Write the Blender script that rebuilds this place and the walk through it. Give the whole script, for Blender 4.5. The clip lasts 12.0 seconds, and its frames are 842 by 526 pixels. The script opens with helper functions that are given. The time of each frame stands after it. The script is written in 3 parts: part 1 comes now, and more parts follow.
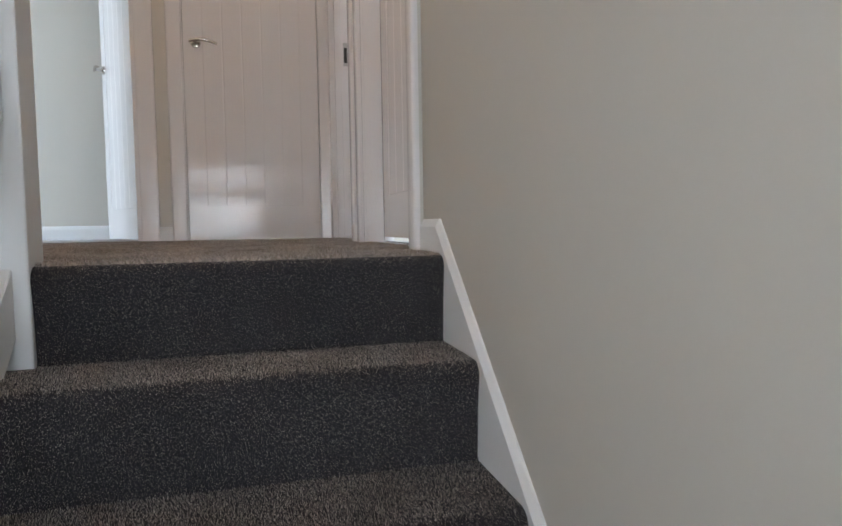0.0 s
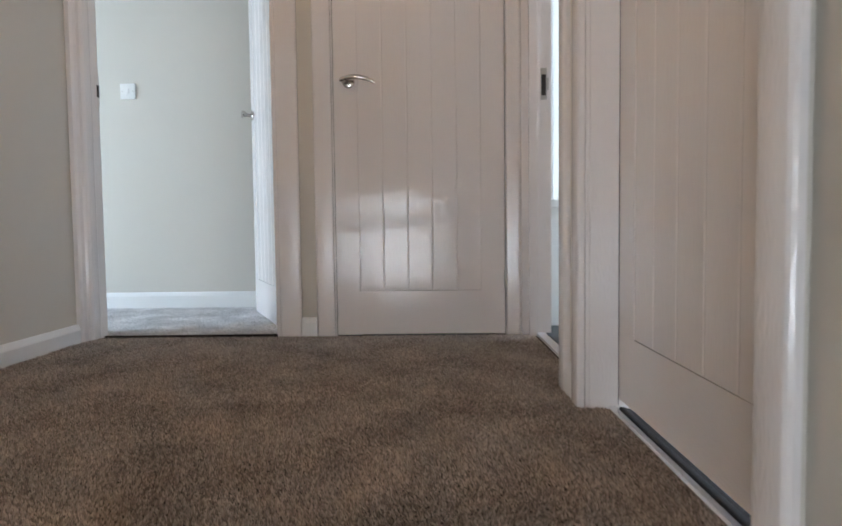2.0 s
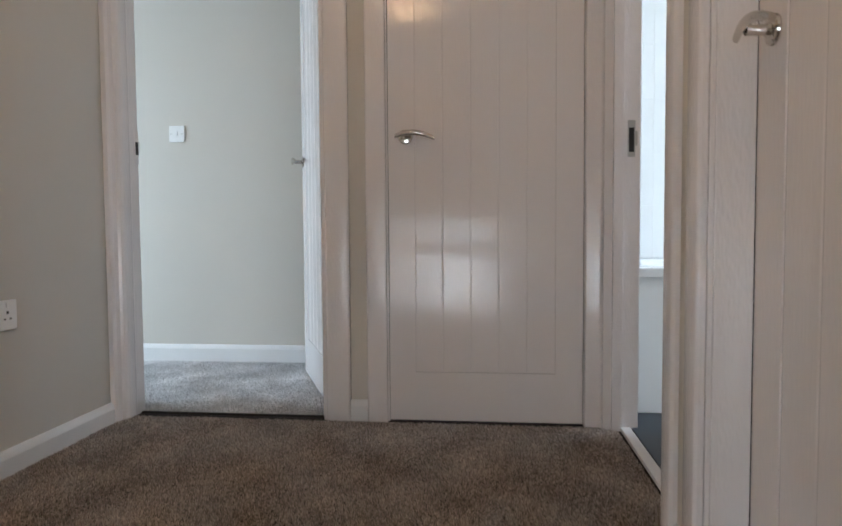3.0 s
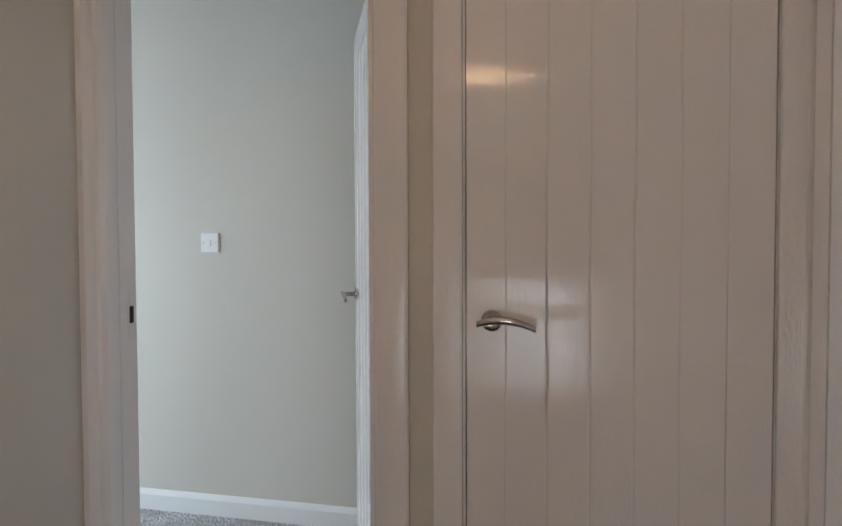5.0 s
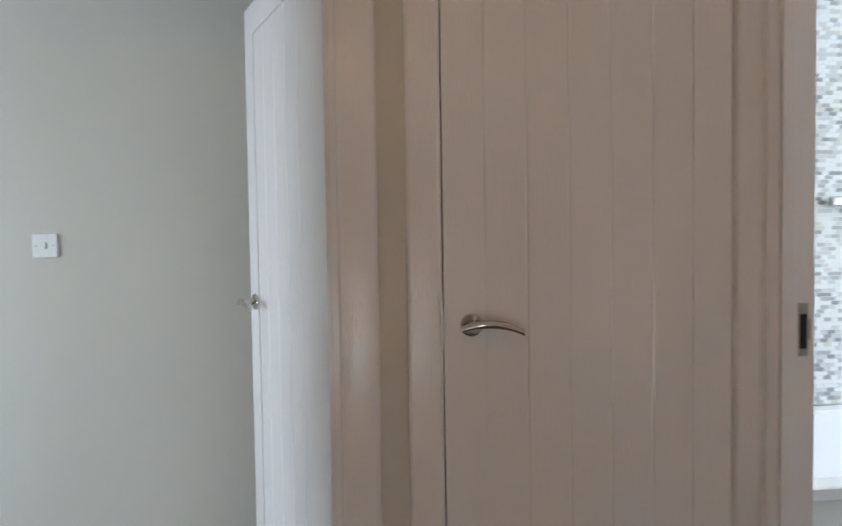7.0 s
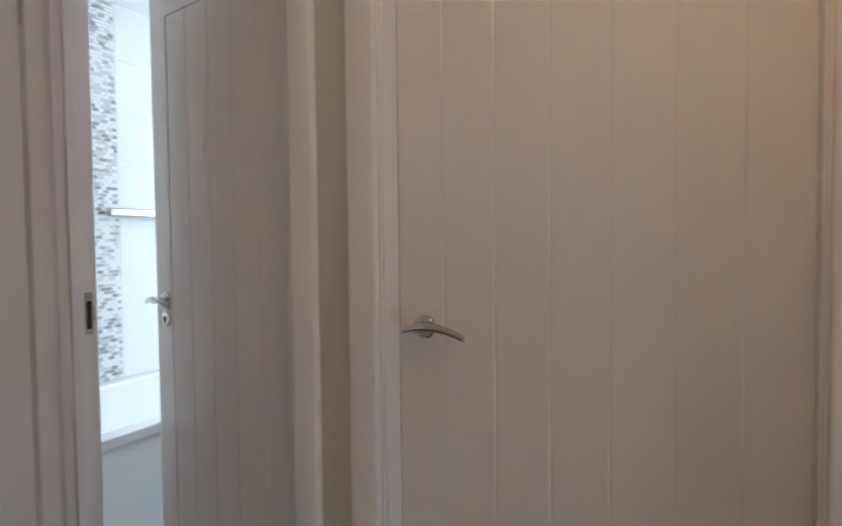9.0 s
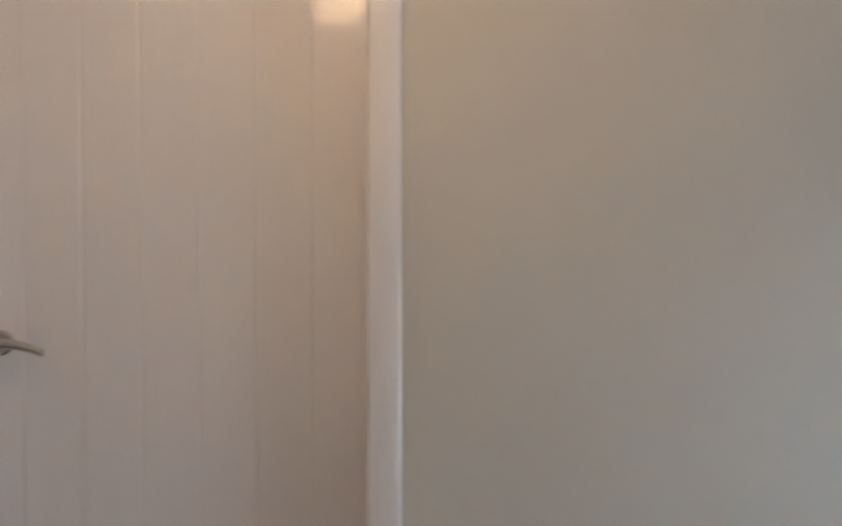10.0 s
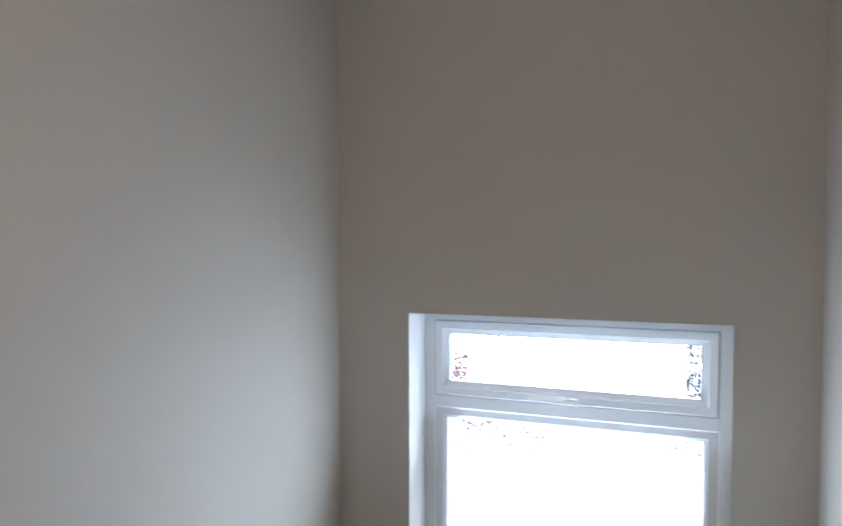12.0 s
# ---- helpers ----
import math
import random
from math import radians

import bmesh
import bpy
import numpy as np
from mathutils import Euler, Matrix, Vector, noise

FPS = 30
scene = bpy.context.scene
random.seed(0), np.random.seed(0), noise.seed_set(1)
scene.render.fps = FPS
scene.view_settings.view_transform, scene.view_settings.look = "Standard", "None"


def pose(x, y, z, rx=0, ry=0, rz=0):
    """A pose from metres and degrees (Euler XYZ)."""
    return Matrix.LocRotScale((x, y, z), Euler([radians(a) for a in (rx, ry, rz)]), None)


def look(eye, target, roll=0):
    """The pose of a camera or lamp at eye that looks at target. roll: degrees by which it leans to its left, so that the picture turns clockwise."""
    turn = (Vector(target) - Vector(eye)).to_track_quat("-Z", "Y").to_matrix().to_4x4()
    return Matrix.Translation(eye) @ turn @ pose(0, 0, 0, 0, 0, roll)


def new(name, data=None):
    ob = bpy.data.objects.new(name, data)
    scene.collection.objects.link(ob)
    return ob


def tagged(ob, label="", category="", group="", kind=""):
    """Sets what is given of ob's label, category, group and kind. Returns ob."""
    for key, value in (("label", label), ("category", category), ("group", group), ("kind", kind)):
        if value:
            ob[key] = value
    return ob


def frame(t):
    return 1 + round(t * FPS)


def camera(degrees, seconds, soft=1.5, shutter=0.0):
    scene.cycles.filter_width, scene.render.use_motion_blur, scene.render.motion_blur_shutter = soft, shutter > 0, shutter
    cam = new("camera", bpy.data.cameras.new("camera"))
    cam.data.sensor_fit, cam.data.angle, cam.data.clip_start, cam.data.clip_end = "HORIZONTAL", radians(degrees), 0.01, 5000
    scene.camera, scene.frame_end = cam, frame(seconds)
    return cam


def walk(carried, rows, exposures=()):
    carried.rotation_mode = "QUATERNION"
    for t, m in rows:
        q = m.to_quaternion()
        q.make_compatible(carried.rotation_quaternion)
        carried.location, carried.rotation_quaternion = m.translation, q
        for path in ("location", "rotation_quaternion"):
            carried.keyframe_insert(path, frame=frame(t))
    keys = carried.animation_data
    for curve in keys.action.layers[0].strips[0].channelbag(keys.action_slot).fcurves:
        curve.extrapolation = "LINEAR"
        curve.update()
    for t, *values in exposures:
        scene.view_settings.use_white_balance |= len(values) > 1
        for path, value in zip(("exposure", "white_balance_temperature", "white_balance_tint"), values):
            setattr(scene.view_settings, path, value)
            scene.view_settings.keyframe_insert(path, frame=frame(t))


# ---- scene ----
cam = camera(67.8, 12.0, shutter=0.25)
PATH = [
    (0, (-0.355, -3.5, 0.071), (0.154, -1.569, -0.052), -0.9),
    (0.5, (-0.322, -3.294, 0.091), (0.06, -1.334, -0.032), -0.8),
    (1, (-0.254, -3.003, 0.086), (0.05, -1.029, -0.035), -0.9),
    (1.5, (-0.245, -2.739, 0.27), (-0.077, -0.75, 0.157), -0.9),
    (2, (-0.31, -2.546, 0.436), (-0.335, -0.549, 0.327), -0.7),
    (2.5, (-0.316, -2.378, 0.541), (-0.448, -0.385, 0.443), -0.5),
    (3, (-0.33, -2.231, 0.688), (-0.544, -0.245, 0.591), -0.4),
    (3.2, (-0.337, -2.172, 0.773), (-0.583, -0.19, 0.676), -0.4),
    (3.3, (-0.342, -2.151, 0.82), (-0.6, -0.171, 0.724), -0.4),
    (3.4, (-0.348, -2.118, 0.857), (-0.618, -0.139, 0.763), -0.4),
    (4.8, (-0.437, -1.595, 1.185), (-0.872, 0.355, 1.109), -0.4),
    (5, (-0.453, -1.516, 1.217), (-0.898, 0.433, 1.153), -0.2),
    (5.5, (-0.482, -1.318, 1.241), (-0.939, 0.628, 1.174), -0.3),
    (6, (-0.574, -1.213, 1.22), (-0.987, 0.743, 1.157), -0.1),
    (6.5, (-0.744, -1.278, 1.219), (-0.919, 0.713, 1.148), -0.5),
    (8.3, (-1.047, -1.636, 1.214), (0.365, -0.222, 1.15), -0.5),
    (8.5, (-1.061, -1.658, 1.211), (0.505, -0.416, 1.147), -0.4),
    (9, (-1.1, -1.69, 1.213), (0.714, -0.851, 1.131), -0.6),
    (9.5, (-1.113, -1.772, 1.216), (0.831, -1.308, 1.132), -1.1),
    (10, (-1.151, -1.907, 1.202), (0.846, -2.001, 1.164), -0.0),
    (10.1, (-1.166, -1.935, 1.202), (0.824, -2.14, 1.198), -0.2),
    (10.2, (-1.179, -1.961, 1.204), (0.799, -2.254, 1.193), -0.2),
    (10.4, (-1.192, -2.009, 1.213), (0.719, -2.598, 1.19), -0.4),
    (10.5, (-1.192, -2.029, 1.219), (0.658, -2.788, 1.183), -0.4),
    (10.6, (-1.183, -2.045, 1.222), (0.622, -2.905, 1.184), -0.4),
    (10.7, (-1.17, -2.056, 1.226), (0.586, -3.012, 1.183), -0.4),
    (10.8, (-1.156, -2.065, 1.228), (0.544, -3.117, 1.18), -0.4),
    (11, (-1.131, -2.078, 1.231), (0.403, -3.36, 1.172), -0.4),
    (11.3, (-1.11, -2.108, 1.226), (0.131, -3.675, 1.164), -0.3),
    (11.5, (-1.108, -2.118, 1.224), (-0.046, -3.811, 1.151), -0.1),
    (11.7, (-1.12, -2.108, 1.228), (-0.236, -3.9, 1.147), -0.0),
    (12, (-1.158, -2.089, 1.223), (-0.48, -3.969, 1.152), -0.1),
]
EXPOSURES = [
    (0.0, 0.3, 6240, 10), (0.5, 0.46, 6250, 10), (1.0, 0.54, 6250, 10), (1.5, 0.58, 6260, 10), (2.0, 0.34, 6250, 10), (3.0, 0.08, 6320, 10), (5.0, -0.2, 6570, 11),
    (6.5, -0.15, 6560, 11), (8.3, -0.35, 6220, 9), (9.0, -0.18, 6060, 9), (9.5, 0.08, 5840, 8), (10.0, 0.22, 5770, 8), (10.5, 0.26, 5650, 7), (11.0, 0.22, 5640, 8), (12.0, 0.05, 5770, 10),
]
walk(cam, [(t, look(eye, target, roll)) for t, eye, target, roll in PATH], EXPOSURES)

# ---- plan, in metres: the landing floor is z = 0, the cupboard door's face is y = 0 ----
XR, XL = 0.06, -1.705          # faces of the two long walls
XS = 0.072                     # face of the right wall along the stairs
Y_FAR, Y_WIN = 0.0, -4.47       # faces of the end walls
CEIL = 2.32
RISE, GOING, NOSE_Y = 0.198, 0.226, -2.14
HALF_Z = -6 * RISE              # half landing
DOOR_H = 1.985

# ---- world and light ----
world = bpy.data.worlds.new("overcast_sky")
scene.world = world
world.use_nodes = True
wn = world.node_tree
sky = wn.nodes.new("ShaderNodeTexSky")
sky.sky_type = "NISHITA"
sky.sun_disc = False
sky.sun_elevation, sky.sun_rotation = radians(38), radians(200)
wn.nodes["Background"].inputs["Strength"].default_value = 0.15
wn.links.new(sky.outputs[0], wn.nodes["Background"].inputs["Color"])


def lamp(name, kind, m, energy, color, **more):
    data = bpy.data.lights.new(name, kind)
    data.energy, data.color = energy, color
    if "size" in more:
        data.shape, data.size, data.size_y = "RECTANGLE", more["size"], more["size_y"]
    if "radius" in more:
        data.shadow_soft_size = more["radius"]
    if "angle" in more:
        data.angle = radians(more["angle"])
    ob = new(name, data)
    ob.matrix_world = m
    return ob


DAY = (0.77, 0.89, 1.0)
WARM = (1.0, 0.59, 0.28)
lamp("sun", "SUN", look((0, -8, 9), (0, 0, 0)), 1.4, (1.0, 0.97, 0.93), angle=15)
# daylight from the sky in the openings
lamp("stair_window_daylight", "AREA", look((-0.86, -4.58, 0.31), (-0.9, -2.9, 1.75)), 15.5, DAY, size=0.92, size_y=1.12)
lamp("bedroom_window_daylight", "AREA", look((-4.55, -0.4, 1.1), (-1.2, 0.5, -0.7)), 101, (0.70, 0.86, 1.0), size=1.8, size_y=1.0)
lamp("bathroom_window_daylight", "AREA", look((2.55, 0.0, 1.5), (0, 0.1, 1.1)), 54, (0.75, 0.88, 1.0), size=1.0, size_y=1.0)
lamp("side_room_window_daylight", "AREA", look((3.15, -2.4, 1.4), (0, -2.2, 0.6)), 110, DAY, size=1.6, size_y=1.2)
LAMP_AT = (-0.84, -1.77)
for k in range(3):
    a = 2 * math.pi * k / 3 + 0.4
    lamp("bulb_glow", "POINT", pose(LAMP_AT[0] + 0.1 * math.cos(a), LAMP_AT[1] + 0.1 * math.sin(a), 2.085), 2.25, WARM, radius=0.02)


# ---- materials ----
def mat(name, color, rough=0.5, metal=0.0, vary=0.06, scale=6.0, grain=0.0, grain_scale=200.0, stretch=(1, 1, 1), rough_vary=0.0, fleck=None, grain_detail=3.0):
    m = bpy.data.materials.new(name)
    m.use_nodes = True
    n, l = m.node_tree.nodes, m.node_tree.links
    b = n["Principled BSDF"]
    b.inputs["Roughness"].default_value, b.inputs["Metallic"].default_value = rough, metal
    co = n.new("ShaderNodeTexCoord")
    mp = n.new("ShaderNodeMapping")
    mp.inputs["Scale"].default_value = stretch
    l.new(co.outputs["Object"], mp.inputs["Vector"])
    big = n.new("ShaderNodeTexNoise")
    big.inputs["Scale"].default_value, big.inputs["Detail"].default_value = scale, 4
    l.new(mp.outputs[0], big.inputs["Vector"])
    ramp = n.new("ShaderNodeMixRGB")
    ramp.inputs[1].default_value = (*[max(0, c * (1 - vary)) for c in color], 1)
    ramp.inputs[2].default_value = (*[min(1, c * (1 + vary)) for c in color], 1)
    l.new(big.outputs["Fac"], ramp.inputs[0])
    out = ramp.outputs[0]
    fine = n.new("ShaderNodeTexNoise")
    fine.inputs["Scale"].default_value, fine.inputs["Detail"].default_value = grain_scale, grain_detail
    l.new(mp.outputs[0], fine.inputs["Vector"])
    if fleck:
        light, share = fleck
        pick = n.new("ShaderNodeValToRGB")
        pick.color_ramp.elements[0].position, pick.color_ramp.elements[1].position = share, min(1, share + 0.08)
        l.new(fine.outputs["Fac"], pick.inputs[0])
        mx = n.new("ShaderNodeMixRGB")
        mx.inputs[2].default_value = (*light, 1)
        l.new(pick.outputs[0], mx.inputs[0])
        l.new(out, mx.inputs[1])
        out = mx.outputs[0]
    l.new(out, b.inputs["Base Color"])
    if grain:
        bump = n.new("ShaderNodeBump")
        bump.inputs["Strength"].default_value, bump.inputs["Distance"].default_value = grain, 0.002
        l.new(fine.outputs["Fac"], bump.inputs["Height"])
        l.new(bump.outputs[0], b.inputs["Normal"])
    if rough_vary:
        rm = n.new("ShaderNodeMapRange")
        rm.inputs[3].default_value, rm.inputs[4].default_value = rough - rough_vary, rough + rough_vary
        l.new(big.outputs["Fac"], rm.inputs[0])
        l.new(rm.outputs[0], b.inputs["Roughness"])
    return m


def pile(name, dark, mid, light):
    """Carpet pile: each tuft takes its own shade."""
    m = mat(name, mid, 0.95)
    n, l = m.node_tree.nodes, m.node_tree.links
    geo = n.new("ShaderNodeNewGeometry")
    r = n.new("ShaderNodeValToRGB")
    r.color_ramp.elements[0].color, r.color_ramp.elements[1].color = (*dark, 1), (*light, 1)
    for at, c in ((0.3, [0.55 * a + 0.45 * b for a, b in zip(dark, mid)]), (0.7, mid)):
        r.color_ramp.elements.new(at).color = (*c, 1)
    l.new(geo.outputs["Random Per Island"], r.inputs[0])
    b = n["Principled BSDF"]
    wear = n.new("ShaderNodeTexNoise")
    wear.inputs["Scale"].default_value, wear.inputs["Detail"].default_value = 7, 3
    co = n.new("ShaderNodeTexCoord")
    l.new(co.outputs["Object"], wear.inputs["Vector"])
    tone = n.new("ShaderNodeMapRange")
    tone.inputs[1].default_value, tone.inputs[2].default_value, tone.inputs[3].default_value, tone.inputs[4].default_value = 0.3, 0.7, 0.72, 1.2
    l.new(wear.outputs["Fac"], tone.inputs[0])
    mul = n.new("ShaderNodeMixRGB")
    mul.blend_type = "MULTIPLY"
    mul.inputs[0].default_value = 1.0
    l.new(r.outputs[0], mul.inputs[1])
    l.new(tone.outputs[0], mul.inputs[2])
    l.new(mul.outputs[0], b.inputs["Base Color"])
    b.inputs["Specular IOR Level"].default_value = 0.15
    b.inputs["Sheen Weight"].default_value, b.inputs["Sheen Roughness"].default_value = 0.3, 0.5
    return m


WALL = mat("wall_paint", (0.585, 0.548, 0.492), 0.62, vary=0.03, scale=2.5, grain=0.12, grain_scale=320, rough_vary=0.06)
CEILING = mat("ceiling_paint", (0.8, 0.8, 0.78), 0.8, vary=0.02, grain=0.2, grain_scale=200)
GLOSS_WHITE = (0.785, 0.748, 0.738)
GLOSS = mat("white_gloss_paint", GLOSS_WHITE, 0.075, vary=0.025, scale=9, grain=0.22, grain_scale=230, stretch=(1, 1, 0.14), rough_vary=0.015, grain_detail=0.5)
GLOSS_RAIL = mat("white_gloss_rail_paint", GLOSS_WHITE, 0.075, vary=0.025, scale=9, grain=0.2, grain_scale=230, stretch=(0.14, 1, 1), rough_vary=0.015, grain_detail=0.5)
TRIM = mat("white_trim_paint", GLOSS_WHITE, 0.05, vary=0.025, scale=9, grain=0.42, grain_scale=190, stretch=(1, 1, 0.3), rough_vary=0.015, grain_detail=0.5)
SATIN = mat("white_skirting_paint", (0.76, 0.755, 0.75), 0.35, vary=0.03, scale=5, grain=0.1, grain_scale=60)
STEEL = mat("polished_nickel", (0.60, 0.56, 0.52), 0.06, 1.0, vary=0.05, grain=0.03, grain_scale=300, rough_vary=0.03)
ALUMINIUM = mat("aluminium_strip", (0.82, 0.83, 0.85), 0.22, 1.0, vary=0.05, scale=30, grain=0.1, grain_scale=400, stretch=(1, 0.05, 1))
PALE_VINYL = mat("pale_grey_vinyl", (0.62, 0.63, 0.64), 0.25, vary=0.06, scale=5, rough_vary=0.08)
DARK_BRUSH = mat("dark_grey_carpet_edge", (0.035, 0.036, 0.042), 0.95, vary=0.5, scale=260, grain=1.0, grain_scale=420, fleck=((0.11, 0.11, 0.13), 0.6))
CHROME = mat("chrome", (0.78, 0.78, 0.78), 0.08, 1.0, vary=0.02)
SATIN_STEEL = mat("satin_steel", (0.5, 0.49, 0.47), 0.35, 1.0, vary=0.08)
DARK = mat("dark_recess", (0.02, 0.018, 0.016), 0.8, vary=0.2)
PLASTIC = mat("white_plastic", (0.82, 0.82, 0.81), 0.3, vary=0.02)
UPVC = mat("white_upvc", (0.80, 0.82, 0.84), 0.25, vary=0.02, scale=4, rough_vary=0.05)
# Backing near black: the shade on the stair risers is put into its colour.
CARPET = mat("shade_dark_carpet_backing", (0.0135, 0.0112, 0.0135), 0.95, vary=0.6, scale=16, grain=1.0, grain_scale=420, fleck=((0.042, 0.036, 0.041), 0.52))
PILE = pile("brown_carpet_pile", (0.14, 0.118, 0.104), (0.42, 0.36, 0.318), (0.66, 0.59, 0.535))
PILE_GREY = pile("grey_carpet_pile", (0.55, 0.55, 0.56), (0.78, 0.775, 0.785), (0.88, 0.88, 0.89))
CARPET_GREY = mat("grey_carpet", (0.30, 0.295, 0.295), 0.95, vary=0.25, scale=60, grain=1.0, grain_scale=420, fleck=((0.45, 0.44, 0.44), 0.56))
VINYL = mat("dark_blue_vinyl", (0.035, 0.045, 0.06), 0.4, vary=0.15, scale=12, grain=0.1)
TILE = mat("white_glazed_tile", (0.82, 0.84, 0.85), 0.1, vary=0.02)
GROUT = mat("white_grout", (0.82, 0.83, 0.84), 0.9, vary=0.05, grain=0.2)
ACRYLIC = mat("white_acrylic", (0.84, 0.85, 0.86), 0.15, vary=0.01)
GROUND = mat("pale_concrete", (0.68, 0.68, 0.67), 0.95, vary=0.2, scale=1.0, grain=0.5, grain_scale=20)
BRICK = mat("red_brick", (0.55, 0.24, 0.19), 0.85, vary=0.25, scale=8, grain=0.4, grain_scale=60)
LEAF = mat("dark_leaf", (0.05, 0.07, 0.035), 0.7, vary=0.3, scale=8)
BARK = mat("bark", (0.12, 0.09, 0.07), 0.9, vary=0.3, scale=20, grain=0.5, grain_scale=40)


def mosaic_material():
    m = mat("mosaic_tesserae", (0.6, 0.6, 0.6), 0.12)
    n, l = m.node_tree.nodes, m.node_tree.links
    geo = n.new("ShaderNodeNewGeometry")
    r = n.new("ShaderNodeValToRGB")
    r.color_ramp.interpolation = "CONSTANT"
    cols = [(0.0, (0.80, 0.82, 0.82)), (0.45, (0.62, 0.64, 0.65)), (0.65, (0.46, 0.47, 0.49)), (0.8, (0.66, 0.65, 0.61)), (0.93, (0.34, 0.35, 0.37))]
    r.color_ramp.elements[0].color = (*cols[0][1], 1)
    r.color_ramp.elements[1].position, r.color_ramp.elements[1].color = cols[-1][0], (*cols[-1][1], 1)
    for p, c in cols[1:-1]:
        r.color_ramp.elements.new(p).color = (*c, 1)
    l.new(geo.outputs["Random Per Island"], r.inputs[0])
    l.new(r.outputs[0], n["Principled BSDF"].inputs["Base Color"])
    return m


def glow(name, color, strength):
    m = bpy.data.materials.new(name)
    m.use_nodes = True
    b = m.node_tree.nodes["Principled BSDF"]
    b.inputs["Base Color"].default_value = (*color, 1)
    b.inputs["Emission Color"].default_value = (*color, 1)
    b.inputs["Emission Strength"].default_value = strength
    return m


def obscure_glass():
    m = bpy.data.materials.new("obscured_glass")
    m.use_nodes = True
    n, l = m.node_tree.nodes, m.node_tree.links
    b = n["Principled BSDF"]
    b.inputs["Base Color"].default_value = (0.97, 0.99, 1, 1)
    b.inputs["Transmission Weight"].default_value = 1.0
    b.inputs["Roughness"].default_value = 0.06
    b.inputs["IOR"].default_value = 1.3
    co = n.new("ShaderNodeTexCoord")
    v = n.new("ShaderNodeTexVoronoi")
    v.inputs["Scale"].default_value = 55
    l.new(co.outputs["Object"], v.inputs["Vector"])
    bump = n.new("ShaderNodeBump")
    bump.inputs["Strength"].default_value, bump.inputs["Distance"].default_value = 0.6, 0.006
    l.new(v.outputs["Distance"], bump.inputs["Height"])
    l.new(bump.outputs[0], b.inputs["Normal"])
    return m


MOSAIC = mosaic_material()
GLASS = obscure_glass()
for m in (GLOSS, GLOSS_RAIL, TRIM):
    m.node_tree.nodes["Principled BSDF"].inputs["Specular IOR Level"].default_value = 0.38
BULB = glow("warm_bulb_glow", (1.0, 0.66, 0.36), 45)
# Emission for the added backdrop wall, which glows in place of the sky.
BACKDROP_GLOW = glow("overcast_backdrop_glow", (0.95, 0.98, 1.0), 6.0)


# ---- building helpers ----
def box(bm, x0, x1, y0, y1, z0, z1, bevel=0.0, seg=2):
    vs = [bm.verts.new((x, y, z)) for z in (z0, z1) for x, y in ((x0, y0), (x1, y0), (x1, y1), (x0, y1))]
    fs = [(3, 2, 1, 0), (4, 5, 6, 7), (0, 1, 5, 4), (1, 2, 6, 5), (2, 3, 7, 6), (3, 0, 4, 7)]
    made = [bm.faces.new([vs[i] for i in f]) for f in fs]
    if bevel:
        es = list({e for f in made for e in f.edges})
        bmesh.ops.bevel(bm, geom=es, offset=bevel, segments=seg, affect="EDGES", profile=0.5)
    return bm


def boxes(*rows, bevel=0.0):
    bm = bmesh.new()
    for r in rows:
        box(bm, *r, bevel=bevel)
    return bm


def prism(outline, axis, a, b, bm=None):
    """An outline of two coordinates drawn out along an axis from a to b."""
    bm = bm or bmesh.new()

    def at(p, s):
        q = [0, 0, 0]
        q["xyz".index(axis)] = s
        i = [k for k in range(3) if k != "xyz".index(axis)]
        q[i[0]], q[i[1]] = p
        return q
    lo, hi = [bm.verts.new(at(p, a)) for p in outline], [bm.verts.new(at(p, b)) for p in outline]
    k = len(outline)
    for i in range(k):
        bm.faces.new((lo[i], lo[(i + 1) % k], hi[(i + 1) % k], hi[i]))
    bm.faces.new(lo[::-1])
    bm.faces.new(hi)
    bmesh.ops.recalc_face_normals(bm, faces=bm.faces[:])
    return bm


def disc(bm, r0, r1, a, b, axis="y", at=(0, 0, 0), seg=24, bevel=0.0):
    m = Matrix.Translation(at)
    turn = {"y": pose(0, 0, 0, -90), "x": pose(0, 0, 0, 0, 90), "z": Matrix()}[axis]
    got = bmesh.ops.create_cone(bm, cap_ends=True, segments=seg, radius1=r0, radius2=r1, depth=b - a, matrix=m @ turn @ Matrix.Translation((0, 0, (a + b) / 2)))
    if bevel:
        vs = set(got["verts"])
        es = [e for e in bm.edges if e.verts[0] in vs and e.verts[1] in vs and len(e.link_faces) == 2 and e.calc_face_angle(0) > 0.8]
        bmesh.ops.bevel(bm, geom=es, offset=bevel, segments=2, affect="EDGES", profile=0.5)
    return bm


def mesh_of(name, bm, material, smooth=False):
    me = bpy.data.meshes.new(name)
    bmesh.ops.recalc_face_normals(bm, faces=bm.faces[:])
    bm.to_mesh(me)
    bm.free()
    me.materials.append(material)
    if smooth:
        me.shade_smooth()
        me.set_sharp_from_angle(angle=radians(20))
    return me


def part(name, bm, material, parent=None, label="", smooth=True):
    ob = new(name, mesh_of(name, bm, material, smooth))
    if parent:
        ob.parent = parent
    if label:
        tagged(ob, label)
    return ob


def setting(name, bm, material, label, category, smooth=False):
    return tagged(part(name, bm, material, smooth=smooth), label, category, kind="structure")


def empty(name, m, label, category, group="", kind=""):
    ob = new(name)
    ob.matrix_world = m
    return tagged(ob, label, category, group, kind)


